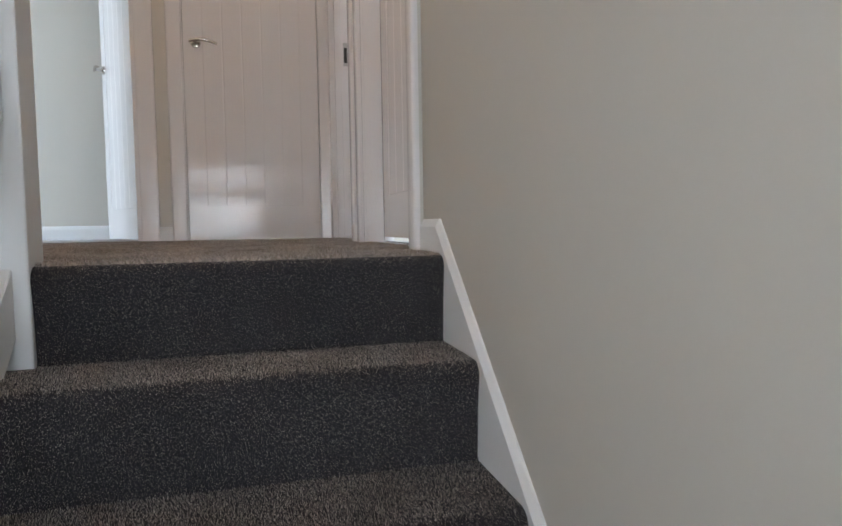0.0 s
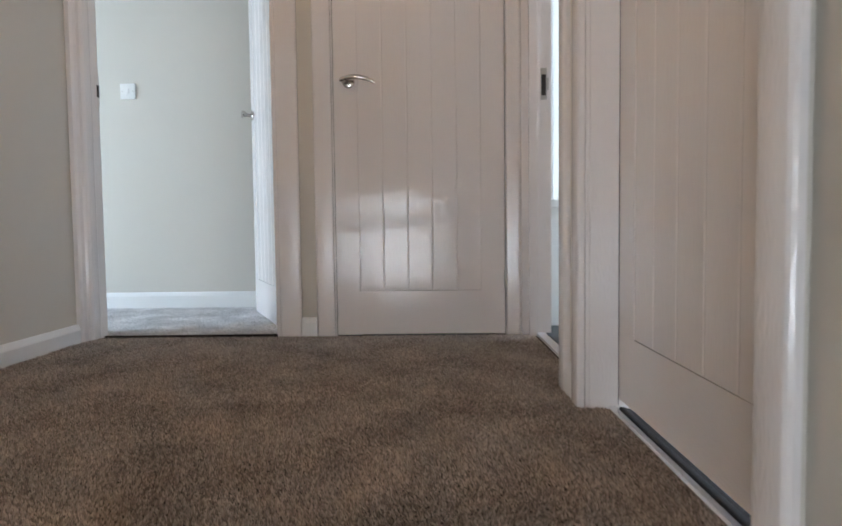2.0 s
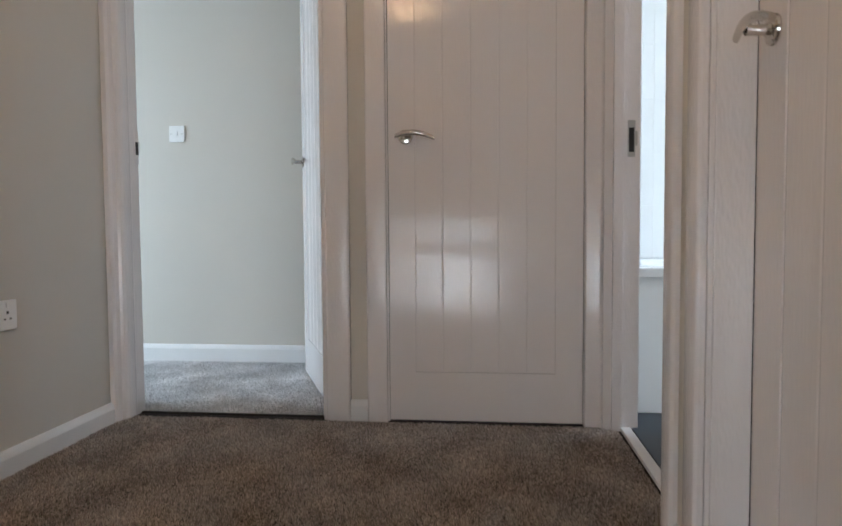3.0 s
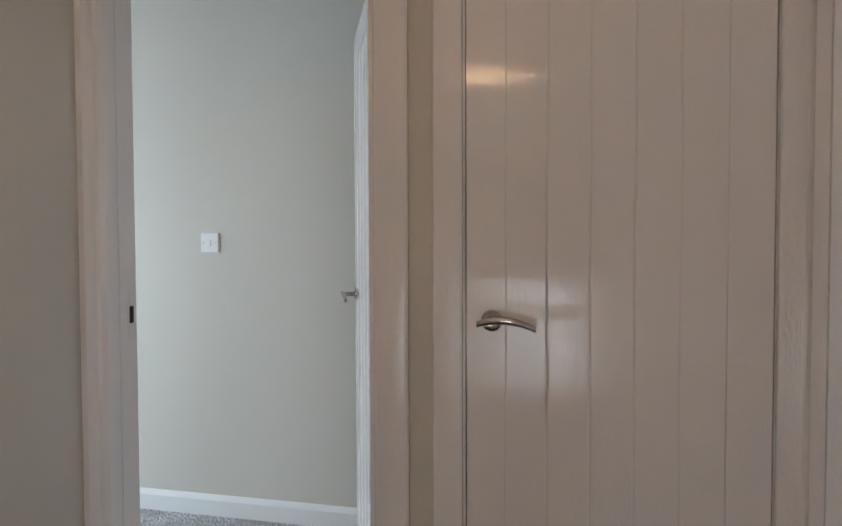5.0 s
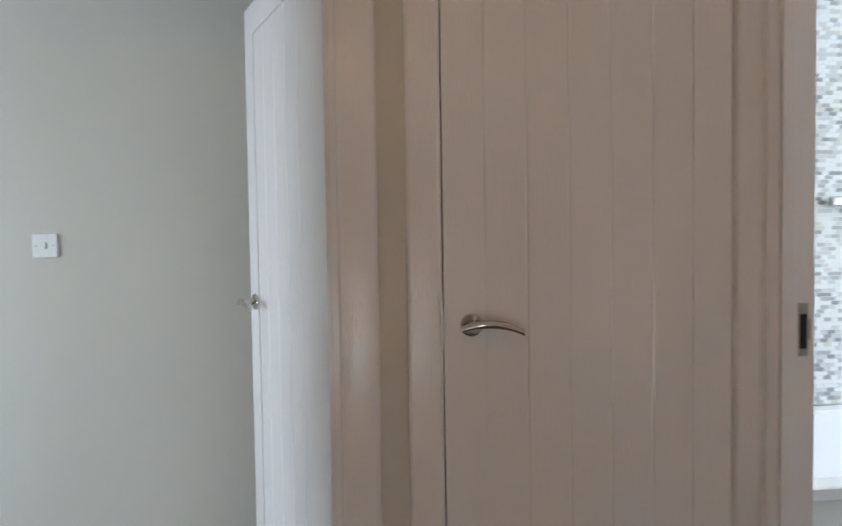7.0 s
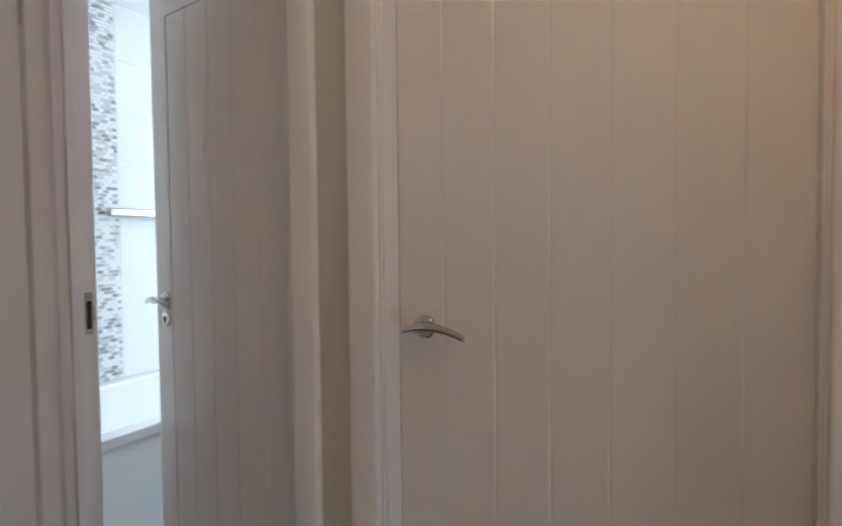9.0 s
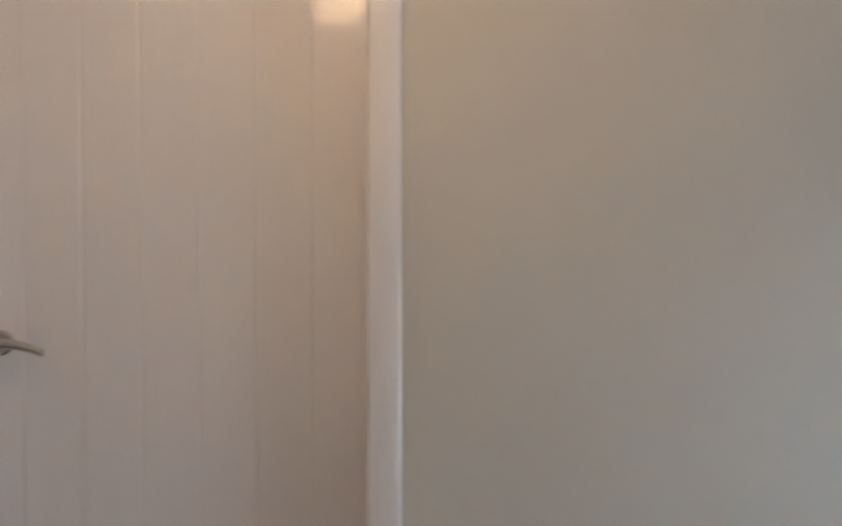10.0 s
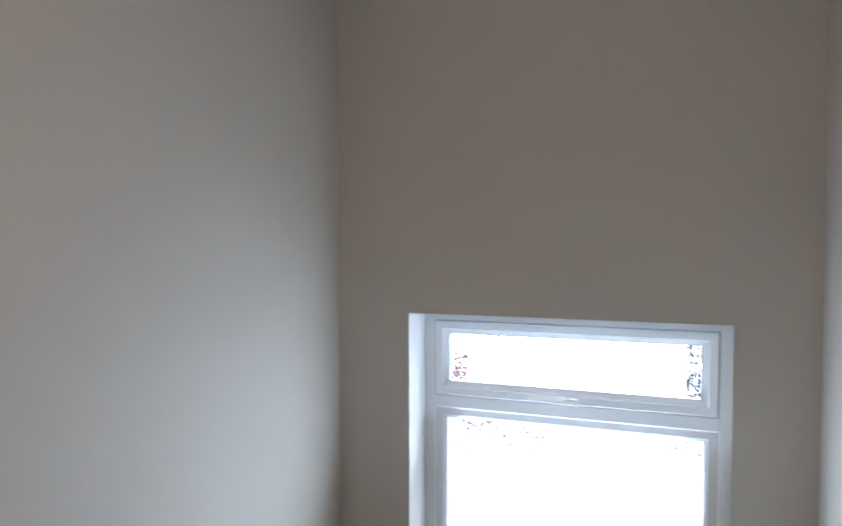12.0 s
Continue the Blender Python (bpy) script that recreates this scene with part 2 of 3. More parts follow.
# ---- large structure ----
LOW = -2.6
setting("floor", boxes((XL, XR, NOSE_Y + 0.03, Y_FAR + 0.03, -0.24, 0.0), (XR, XS, NOSE_Y + 0.03, -1.915, -0.24, 0.0), (XL, -0.905, NOSE_Y - 0.14, NOSE_Y + 0.03, -0.24, 0.0), (XR, XR + 0.12, -1.858, -1.057, -0.24, 0.0), (XR, XR + 0.10, -0.833, -0.037, -0.24, 0.0)), CARPET, "brown flecked carpet on the landing floor", "floor")
WALL_PLAIN = "landing wall painted in pale stone-grey emulsion"
C0, C1, B0, B1 = -1.885, -1.03, -0.862, -0.012     # rough openings of the side room and the bathroom
setting("wall_right", boxes(
    (XS, XR + 0.12, Y_WIN, NOSE_Y, LOW, CEIL), (XS, XR + 0.12, NOSE_Y, -1.915, -0.24, CEIL), (XR, XR + 0.12, -1.915, C0, -0.24, CEIL), (XR, XR + 0.12, C0, C1, DOOR_H + 0.03, CEIL),
    (XR, XR + 0.12, C1, B0, -0.24, CEIL), (XR, XR + 0.12, B0, B1, DOOR_H + 0.03, CEIL), (XR, XR + 0.12, B1, 0.95, -0.24, CEIL)), WALL, WALL_PLAIN, "wall")
setting("wall_far", boxes(
    (XL - 0.1, -1.72, 0, 0.12, -0.24, CEIL), (-1.72, -0.906, 0, 0.12, DOOR_H + 0.03, CEIL), (-0.906, -0.716, 0, 0.12, -0.24, CEIL),
    (-0.716, 0.03, 0, 0.12, DOOR_H + 0.03, CEIL), (0.03, XR, 0, 0.12, -0.24, CEIL), (-0.76, -0.7, 0.12, 0.98, -0.24, CEIL)), WALL, WALL_PLAIN, "wall")
setting("wall_left", boxes((XL - 0.1, XL, Y_WIN, NOSE_Y, LOW, CEIL), (XL - 0.1, XL, NOSE_Y, 0, -0.24, CEIL)), WALL, WALL_PLAIN, "wall")
WX0, WX1, WZ0, WZ1 = -1.442, -0.243, -0.3, 0.931     # stair window opening
bm = boxes((WX1, XR + 0.12, Y_WIN - 0.35, Y_WIN, LOW, CEIL), (XL - 0.1, WX1, Y_WIN - 0.35, Y_WIN, LOW, WZ0), (XL - 0.1, WX1, Y_WIN - 0.35, Y_WIN, WZ1, CEIL))
prism([(XL - 0.1, Y_WIN - 0.35), (XL - 0.1, Y_WIN), (WX0, Y_WIN), (-1.472, Y_WIN - 0.23), (-1.472, Y_WIN - 0.35)], "z", WZ0, WZ1, bm)
setting("wall_window", bm, WALL, "stairwell end wall of pale stone-grey emulsion round a window", "wall")
setting("wall_below_landing", boxes((XL, XS, NOSE_Y + 0.03, NOSE_Y + 0.1, LOW, -0.24)), WALL, "plain wall under the landing edge", "wall")
setting("floor_below", boxes((XL, XS, Y_WIN, NOSE_Y + 0.03, LOW - 0.1, LOW)), CARPET, "plain carpet floor at the foot of the stairwell", "floor")
setting("ceiling", boxes((-4.8, 3.4, -4.85, 1.2, CEIL, CEIL + 0.12)), CEILING, "plain white painted ceiling", "ceiling")
# bedroom
setting("floor_bedroom", boxes((-4.6, -0.76, 0.034, 0.98, -0.24, 0.003), (-4.6, XL - 0.1, -2.8, 0.034, -0.24, 0.003)), CARPET_GREY, "light grey carpet on the bedroom floor", "floor")
setting("wall_bedroom_back", boxes((-4.7, -0.7, 0.98, 1.08, -0.24, CEIL)), WALL, "bedroom wall in pale stone-grey emulsion", "wall")
setting("wall_bedroom_outer", boxes(
    (-4.7, -4.6, -2.9, -1.7, -0.24, CEIL), (-4.7, -4.6, 0.3, 0.98, -0.24, CEIL), (-4.7, -4.6, -1.7, 0.3, -0.24, 0.7), (-4.7, -4.6, -1.7, 0.3, 2.0, CEIL),
    (-4.6, XL - 0.1, -2.9, -2.8, -0.24, CEIL)), WALL, "plain outer walls of the bedroom with a window opening", "wall")
# bathroom and side room
setting("floor_bathroom", boxes((XR + 0.1, 2.6, -0.95, 0.85, -0.22, 0.012)), VINYL, "dark blue-grey vinyl bathroom floor", "floor")
setting("wall_bathroom_back", boxes((XR + 0.12, 2.6, 0.858, 0.95, -0.24, CEIL)), TILE, "bathroom wall behind the bath", "wall")
setting("wall_bathroom_outer", boxes((2.6, 2.7, -1.0, -0.55, -0.24, CEIL), (2.6, 2.7, 0.55, 0.95, -0.24, CEIL), (2.6, 2.7, -0.55, 0.55, -0.24, 0.95), (2.6, 2.7, -0.55, 0.55, 2.05, CEIL)), WALL, "plain outer bathroom wall with a window opening", "wall")
setting("wall_between_rooms", boxes((XR + 0.12, 3.2, -1.0, -0.95, -0.24, CEIL)), WALL, "plain wall between bathroom and side room", "wall")
setting("floor_side_room", boxes((XR + 0.12, 3.2, -4.1, -1.0, -0.24, 0.002)), PALE_VINYL, "pale grey vinyl floor of the side room", "floor")
setting("wall_side_room", boxes((3.2, 3.3, -4.2, -3.3, -0.24, CEIL), (3.2, 3.3, -1.5, -1.0, -0.24, CEIL), (3.2, 3.3, -3.3, -1.5, -0.24, 0.75), (3.2, 3.3, -3.3, -1.5, 2.05, CEIL), (XR + 0.12, 3.2, -4.2, -4.1, -0.24, CEIL)), WALL, "plain walls of the side room with a window opening", "wall")

# ---- stairs ----
STAIR_L, STAIR_R = -0.9, 0.064


def stair_outline(first, last):
    """Profile in y and z of carpeted steps with rounded noses, from the landing edge downwards."""
    pts = []
    for k in range(first, last):
        y, z = NOSE_Y - GOING * k, -RISE * k
        for a in range(0, 100, 15):
            t = radians(a)
            pts.append((y + 0.028 - 0.028 * math.sin(t), z - 0.028 + 0.028 * math.cos(t)))
        pts += [(y + 0.0015, z - 0.04), (y + 0.005, z - 0.07), (y + 0.009, z - 0.1), (y + 0.014, z - RISE + 0.008), (y + 0.01, z - RISE)]
    return pts


stairs = empty("stairs", pose(0, NOSE_Y, 0), "carpeted stairs rising to the landing between white strings", "stairs", kind="structure")
for k in range(6):
    o = stair_outline(k, k + 1)
    front = [(y, z) for y, z in o]
    back = [(NOSE_Y - GOING * k + (0.05 if k else 0.032), o[-1][1]), (NOSE_Y - GOING * k + (0.25 if k else 0.032), o[-1][1]), (NOSE_Y - GOING * k + (0.25 if k else 0.032), -RISE * k)]
    bm = prism(front + back[1:], "x", STAIR_L, STAIR_R)
    bmesh.ops.translate(bm, verts=bm.verts, vec=(0, -NOSE_Y, 0))
    part("step", bm, CARPET, stairs, "step wrapped in brown flecked carpet, shade put into its dark backing")
setting("half_landing", boxes((XL, XS, Y_WIN, NOSE_Y - 5 * GOING + 0.02, HALF_Z - 0.2, HALF_Z)), CARPET, "brown carpeted half landing below the stair window", "floor")


# ---- skirting and architraves ----
def skirting_outline(h, t):
    return [(0, 0), (t, 0), (t, h - 0.022), (t - 0.003, h - 0.014), (t - 0.008, h - 0.004), (t - 0.012, h), (0, h)]


def skirting(name, axis, wall, side, a, b, h=0.085, t=0.016, label="white painted skirting board"):
    """axis: the way it runs; wall: the face it stands on; side: to which side it is proud."""
    o = [(wall + side * p, z) for p, z in skirting_outline(h, t)]
    return setting(name, prism(o, axis, a, b), SATIN, label, "skirting", smooth=True)


skirting("baseboard_left", "y", XL, 1, NOSE_Y + 0.1, -0.101, 0.075)


def wall_string(y0, y1, y2, top, t=0.0145):
    """Skirting that runs level from y0 to y1 and then becomes the sloping stair string down to y2, with one chamfered profile."""
    drop = RISE / GOING * (y1 - y2)

    def row(bm, y, z, deep):
        return [bm.verts.new((XS - p, y, z + d)) for p, d in ((0, 0), (0.0025, 0), (0.0045, -0.0015), (t - 0.002, -0.0155), (t, -0.019), (t, -deep), (0, -deep))]

    for name, ends, label in (("baseboard_right", ((y0, top, top), (y1, top, top)), "white painted chamfered skirting at the stair head"),
                              ("trim_string_wall", ((y1, top, 0.32), (y2, top - drop, 0.32)), "white painted sloping stair string along the wall")):
        bm = bmesh.new()
        a, b = (row(bm, *e) for e in ends)
        for k in range(len(a)):
            bm.faces.new((a[k], a[(k + 1) % len(a)], b[(k + 1) % len(b)], b[k]))
        bm.faces.new(a[::-1])
        bm.faces.new(b)
        setting(name, bm, SATIN, label, "skirting" if name == "baseboard_right" else "stair string", smooth=True)


wall_string(-1.9275, -2.072, NOSE_Y - 5.2 * GOING, 0.084)
skirting("baseboard_between_doors", "y", XR, -1, -0.985, -0.902, 0.08)
skirting("baseboard_far", "x", Y_FAR, -1, -0.83, -0.768, 0.08)
skirting("baseboard_bedroom", "x", 0.98, -1, -4.6, -0.76, 0.095)

ARCH = [(0, 0), (0, 0.011), (0.0012, 0.0145), (0.004, 0.017), (0.008, 0.018), (0.055, 0.018), (0.060, 0.0168), (0.0638, 0.0135), (0.066, 0.009), (0.066, 0)]


def architrave(name, along, wall, proud, inner, outward, z1, width=0.066):
    """A moulded upright. along: 'x' or 'y', the axis across its width; wall: the face; proud: side; inner: edge at the opening; outward: +1 or -1."""
    s = width / 0.066
    o = []
    for u, w in ARCH:
        p, q = inner + outward * u * s, wall + proud * w
        o.append((p, q) if along == "x" else (q, p))
    return setting(name, prism(o, "z", 0.0, z1), TRIM, "white gloss moulded door architrave", "architrave", smooth=True)


TOP = DOOR_H + 0.09
architrave("trim_architrave_side_far", "y", XR, -1, -1.056, 1, TOP, 0.071)
architrave("trim_architrave_side_near", "y", XR, -1, -1.861, -1, TOP)
architrave("trim_architrave_bath_near", "y", XR, -1, -0.838, -1, TOP)
architrave("trim_architrave_cupboard_left", "x", Y_FAR, -1, -0.694, -1, TOP, 0.074)
setting("trim_architrave_cupboard_right", prism([(0.0035, 0), (0.0035, -0.010), (0.0048, -0.014), (0.008, -0.0165), (0.013, -0.0175), (0.047, -0.0185), (0.053, -0.0205), (0.057, -0.0245), (0.0595, -0.031), (0.0606, -0.0375), (0.0606, 0)], "z", 0, TOP), TRIM, "white gloss trim filling the corner beside the cupboard door", "architrave", smooth=True)
architrave("trim_architrave_bedroom_right", "x", Y_FAR, -1, -0.918, 1, TOP, 0.088)
setting("trim_bedroom_side_board", prism([(XL, -0.101), (XL, 0.0), (-1.664, 0.0), (-1.660, -0.012), (-1.661, -0.052), (-1.668, -0.066), (-1.678, -0.07), (-1.680, -0.09), (-1.687, -0.101)], "z", 0, TOP), TRIM, "white gloss door trim lying on the side wall", "architrave", smooth=True)
for nm, rows in (("trim_heads_right", [(XR - 0.017, XR, -1.927, -0.985, DOOR_H, TOP), (XR - 0.017, XR, -0.904, -0.03, DOOR_H, TOP)]),
                 ("trim_heads_far", [(-0.768, 0.05, -0.017, 0, DOOR_H + 0.004, TOP), (-1.678, -0.832, -0.017, 0, DOOR_H, TOP)])):
    setting(nm, boxes(*rows, bevel=0.004), TRIM, "white gloss door head trim", "architrave", smooth=True)


def lining(name, rows, label="white gloss door lining with stop"):
    return setting(name, boxes(*rows, bevel=0.0015), TRIM, label, "door lining", smooth=True)


lining("trim_lining_side_room", [
    (XR + 0.001, XR + 0.12, C1 - 0.03, C1 + 0.001, 0, DOOR_H), (XR + 0.01, XR + 0.0785, C1 - 0.0345, C1 - 0.0295, 0, DOOR_H),
    (XR + 0.001, XR + 0.12, C0 - 0.001, C0 + 0.03, 0, DOOR_H), (XR + 0.01, XR + 0.0785, C0 + 0.0295, C0 + 0.0345, 0, DOOR_H),
    (XR + 0.001, XR + 0.12, C0, C1, DOOR_H, DOOR_H + 0.03)])
# Dark strip put in the gap beside the leaf, its shade in the colour.
setting("trim_door_gap_shade", boxes((XR + 0.0787, XR + 0.0797, C1 - 0.0342, C1 - 0.031, 0.01, DOOR_H - 0.01)), DARK, "dark strip standing in for shade in the gap beside the side room door", "door seal")
lining("trim_lining_bathroom", [
    (XR + 0.001, XR + 0.12, -0.037, B1, 0, DOOR_H), (XR + 0.03, XR + 0.064, -0.049, -0.037, 0, DOOR_H),
    (XR + 0.001, XR + 0.12, B0, -0.833, 0, DOOR_H), (XR + 0.03, XR + 0.064, -0.833, -0.821, 0, DOOR_H),
    (XR + 0.001, XR + 0.12, B0, B1, DOOR_H, DOOR_H + 0.03)])
lining("trim_lining_bedroom", [
    (-1.722, -1.700, 0.001, 0.118, 0, DOOR_H), (-1.700, -1.663, 0.001, 0.056, 0, DOOR_H),
    (-0.934, -0.906, 0.001, 0.12, 0, DOOR_H), (-0.944, -0.934, 0.03, 0.078, 0, DOOR_H),
    (-1.722, -0.906, 0.001, 0.12, DOOR_H, DOOR_H + 0.03)])
lining("trim_lining_cupboard", [(-0.716, -0.688, 0.001, 0.1, 0, DOOR_H), (0.002, 0.03, 0.001, 0.1, 0, DOOR_H), (-0.716, 0.03, 0.001, 0.1, DOOR_H, DOOR_H + 0.03),
                                (-0.688, -0.668, 0.040, 0.07, 0, DOOR_H), (-0.018, 0.002, 0.040, 0.07, 0, DOOR_H)], "white gloss cupboard door lining")
setting("trim_threshold_side_room", prism([(0.112, 0.0), (0.114, 0.006), (0.119, 0.0085), (0.131, 0.0085), (0.135, 0.006), (0.136, 0.0)], "y", -1.854, -1.061), ALUMINIUM, "bright aluminium threshold strip under the door", "threshold", smooth=True)
setting("trim_carpet_edge_side_room", boxes((0.137, 0.152, -1.854, -1.075, 0.0, 0.009), bevel=0.003), DARK_BRUSH, "dark grey carpet edge under the side room door", "carpet edge")
setting("trim_threshold_bathroom", boxes((XR + 0.06, XR + 0.095, -0.832, -0.038, 0.0, 0.014), bevel=0.003), SATIN, "pale threshold strip at the bathroom door", "threshold")
setting("trim_threshold_bedroom", boxes((-1.663, -0.934, 0.028, 0.037, -0.01, 0.006)), DARK, "dark carpet joint at the bedroom door", "threshold")


# ---- doors ----
def lever_handle(parent, u, z, side=-1, key=False):
    """A curved lever on a round rose; u, z: its place on the leaf."""
    bm = bmesh.new()
    turned = [(0.0258, 0.0), (0.0262, 0.003), (0.0252, 0.0062), (0.0215, 0.0088), (0.016, 0.0098), (0.0122, 0.0102), (0.0112, 0.0125), (0.0096, 0.016)]
    rows = [[bm.verts.new((r * math.cos(2 * math.pi * k / 32), side * h, r * math.sin(2 * math.pi * k / 32))) for k in range(32)] for r, h in turned]
    for p, q in zip(rows, rows[1:]):
        for k in range(32):
            bm.faces.new((p[k], p[(k + 1) % 32], q[(k + 1) % 32], q[k]))
    bm.faces.new(rows[0])
    bm.faces.new(rows[-1])
    handle = part("door_handle", bm, STEEL, parent, "polished nickel lever handle on a round rose")
    handle.location = (u, 0.0, z - 0.009)
    bm = bmesh.new()
    disc(bm, 0.0095, 0.0085, 0.007, 0.046, "y", (0, 0, 0), 16)
    if side < 0:
        bmesh.ops.scale(bm, verts=bm.verts, vec=(1, -1, 1))
    part("neck", bm, STEEL, handle)
    bm = bmesh.new()
    n, ring = 22, []
    for i in range(n + 1):
        t = i / n
        x = -0.030 + 0.138 * t
        zz = -0.004 + 0.052 * t - 0.062 * t * t
        y = -0.050 - 0.006 * math.sin(math.pi * t)
        w = 0.0060 + 0.0018 * math.sin(math.pi * min(1, t * 1.1))
        row = []
        for k in range(20):
            a = 2 * math.pi * k / 20
            row.append(bm.verts.new((x, y + w * 1.0 * math.cos(a), zz + w * 1.25 * math.sin(a))))
        ring.append(row)
    for p, q in zip(ring, ring[1:]):
        for k in range(20):
            bm.faces.new((p[k], p[(k + 1) % 20], q[(k + 1) % 20], q[k]))
    bm.faces.new(ring[0])
    bm.faces.new(ring[-1][::-1])
    part("lever", bm, STEEL, handle)
    if key:
        bm = bmesh.new()
        disc(bm, 0.024, 0.024, -0.008, 0, "y", (u, 0, z - 0.068), 24, 0.0025)
        plate = part("escutcheon", bm, STEEL, parent, "round nickel escutcheon")
        bm = bmesh.new()
        disc(bm, 0.007, 0.007, -0.0095, -0.0078, "y", (u, 0, z - 0.066), 12)
        box(bm, u - 0.003, u + 0.003, -0.0095, -0.0078, z - 0.083, z - 0.068)
        part("keyhole", bm, DARK, plate)
    return handle


def door(name, width, m, label, margin=0.094, bottom=0.184, top=1.885, key=False, handle_z=1.037, low=0.008):
    """A leaf seen from the landing: latch at u = 0, hinges at u = width, front face y = 0, back to y = 0.036."""
    d = empty(name, m, label, "door", kind="structure")
    T, h = 0.036, DOOR_H - 0.004
    e = 0.0009
    left = [(e, 0), (margin, 0), (margin, T), (e, T), (0, T - e), (0, e)]
    part("stile", prism(left, "z", low, h), GLOSS, d, smooth=False)
    part("stile", prism([(width - u, y) for u, y in left[::-1]], "z", low, h), GLOSS, d, smooth=False)
    part("bottom_rail", prism([(0, low + e), (e, low), (T - e, low), (T, low + e), (T, bottom), (0, bottom)], "x", margin, width - margin), GLOSS_RAIL, d, smooth=False)
    part("top_rail", boxes((margin, width - margin, 0, T, top, h)), GLOSS_RAIL, d, smooth=False)
    part("panel_back", boxes((margin - 0.01, width - margin + 0.01, 0.012, T - 0.012, bottom - 0.01, top + 0.01)), GLOSS, d)
    step = (width - 2 * margin) / 5
    e, f0, f1 = 0.0042, 0.0016, T - 0.0016
    for i in range(5):
        a, b = margin + i * step + 0.0001, margin + (i + 1) * step - 0.0001
        o = [(a, f0 + 0.0013), (a + e, f0), (b - e, f0), (b, f0 + 0.0013), (b, f1 - 0.0013), (b - e, f1), (a + e, f1), (a, f1 - 0.0013)]
        part("plank", prism(o, "z", bottom + 0.0016, top - 0.0016), GLOSS, d, smooth=False)
    lever_handle(d, 0.062, handle_z, key=key)
    part("latch_plate", boxes((-0.0012, 0.0, 0.006, 0.03, handle_z - 0.05, handle_z + 0.03)), SATIN_STEEL, d)
    return d


door_cup = door("door_1", 0.6845, pose(-0.6855, 0.0, 0), "closed white gloss boarded cupboard door with lever handle")
for z in (0.192, 1.795):
    bm = bmesh.new()
    disc(bm, 0.005, 0.005, 0, 0.078, "z", (0.6862, -0.004, z), 12)
    part("hinge", bm, SATIN_STEEL, door_cup, "small steel butt hinge")
door("door_2", 0.70, pose(-0.946, 0.122, 0, 0, 0, -66) @ Matrix.Translation((-0.70, 0, 0)), "open white gloss boarded bedroom door with lever handle", low=0.012)
door("door_3", 0.752, pose(0.14, -0.828, 0, 0, 0, -105.5) @ Matrix.Translation((-0.752, 0, 0)), "ajar white gloss boarded bathroom door with lever handle", key=True, low=0.018)
door("door_4", 0.789, pose(0.14, -1.852, 0, 0, 0, -90) @ Matrix.Translation((-0.789, 0, 0)), "closed white gloss boarded door to a side room", handle_z=1.027, low=0.026, margin=0.105)


def strike_plate(m, label, metal=SATIN_STEEL, hole=1.0):
    s = empty("strike_plate", m, label, "strike plate")
    part("plate", boxes((-0.0125, 0.0125, -0.002, 0.0, -0.062, 0.062), (-0.0125, 0.020, -0.0025, -0.0005, -0.024, 0.024), bevel=0.0006), metal, s)
    part("latch_hole", boxes((-0.0085, 0.0085, -0.0034, -0.0022, -0.045 * hole, 0.036 * hole)), DARK, s, "dark latch hole")
    return s


strike_plate(pose(XR + 0.09, -0.037, 1.0, 0, 0, 0), "worn steel strike plate on the bathroom door jamb")
lip = tagged(part("strike_plate", boxes((-0.6895, -0.6866, -0.0012, 0.02, 0.985, 1.045), bevel=0.0005), SATIN_STEEL), "thin steel strike plate edge beside the cupboard door", "strike plate")
part("latch", boxes((-0.6868, -0.6854, 0.004, 0.02, 1.0, 1.03)), DARK, lip, "dark latch bolt")
strike_plate(pose(-1.663, 0.044, 1.018, 0, 0, 90), "strike plate painted over on the bedroom door jamb", GLOSS, 0.6)


# ---- small fittings ----
def switch(m):
    s = empty("light_switch", m, "square white plastic light switch on the bedroom wall", "light switch")
    part("plate", boxes((-0.043, 0.043, -0.009, 0, -0.043, 0.043), bevel=0.003), PLASTIC, s)
    bm = boxes((-0.0065, 0.0065, -0.0135, -0.008, -0.0125, 0.0125), bevel=0.0015)
    part("rocker", bm, PLASTIC, s)
    for x in (-0.03, 0.03):
        bm = bmesh.new()
        disc(bm, 0.0032, 0.0032, -0.0096, -0.008, "y", (x, 0, 0), 10)
        part("screw", bm, SATIN_STEEL, s, "steel screw head")


switch(pose(-1.977, 0.98, 1.221))

sock = empty("wall_socket", pose(XL, -0.623, 0.46, 0, 0, 90), "white double plug socket low on the landing wall", "socket")
part("plate", boxes((-0.073, 0.073, -0.009, 0, -0.043, 0.043), bevel=0.003), PLASTIC, sock)
for x in (-0.036, 0.036):
    part("pin_hole", boxes((x - 0.0035, x + 0.0035, -0.0098, -0.0088, 0.004, 0.012)), DARK, sock)
    for dx in (-0.011, 0.011):
        part("pin_hole", boxes((x + dx - 0.0035, x + dx + 0.0035, -0.0098, -0.0088, -0.012, -0.008)), DARK, sock)
    part("rocker", boxes((x - 0.006, x + 0.006, -0.012, -0.0088, 0.022, 0.036), bevel=0.001), PLASTIC, sock)

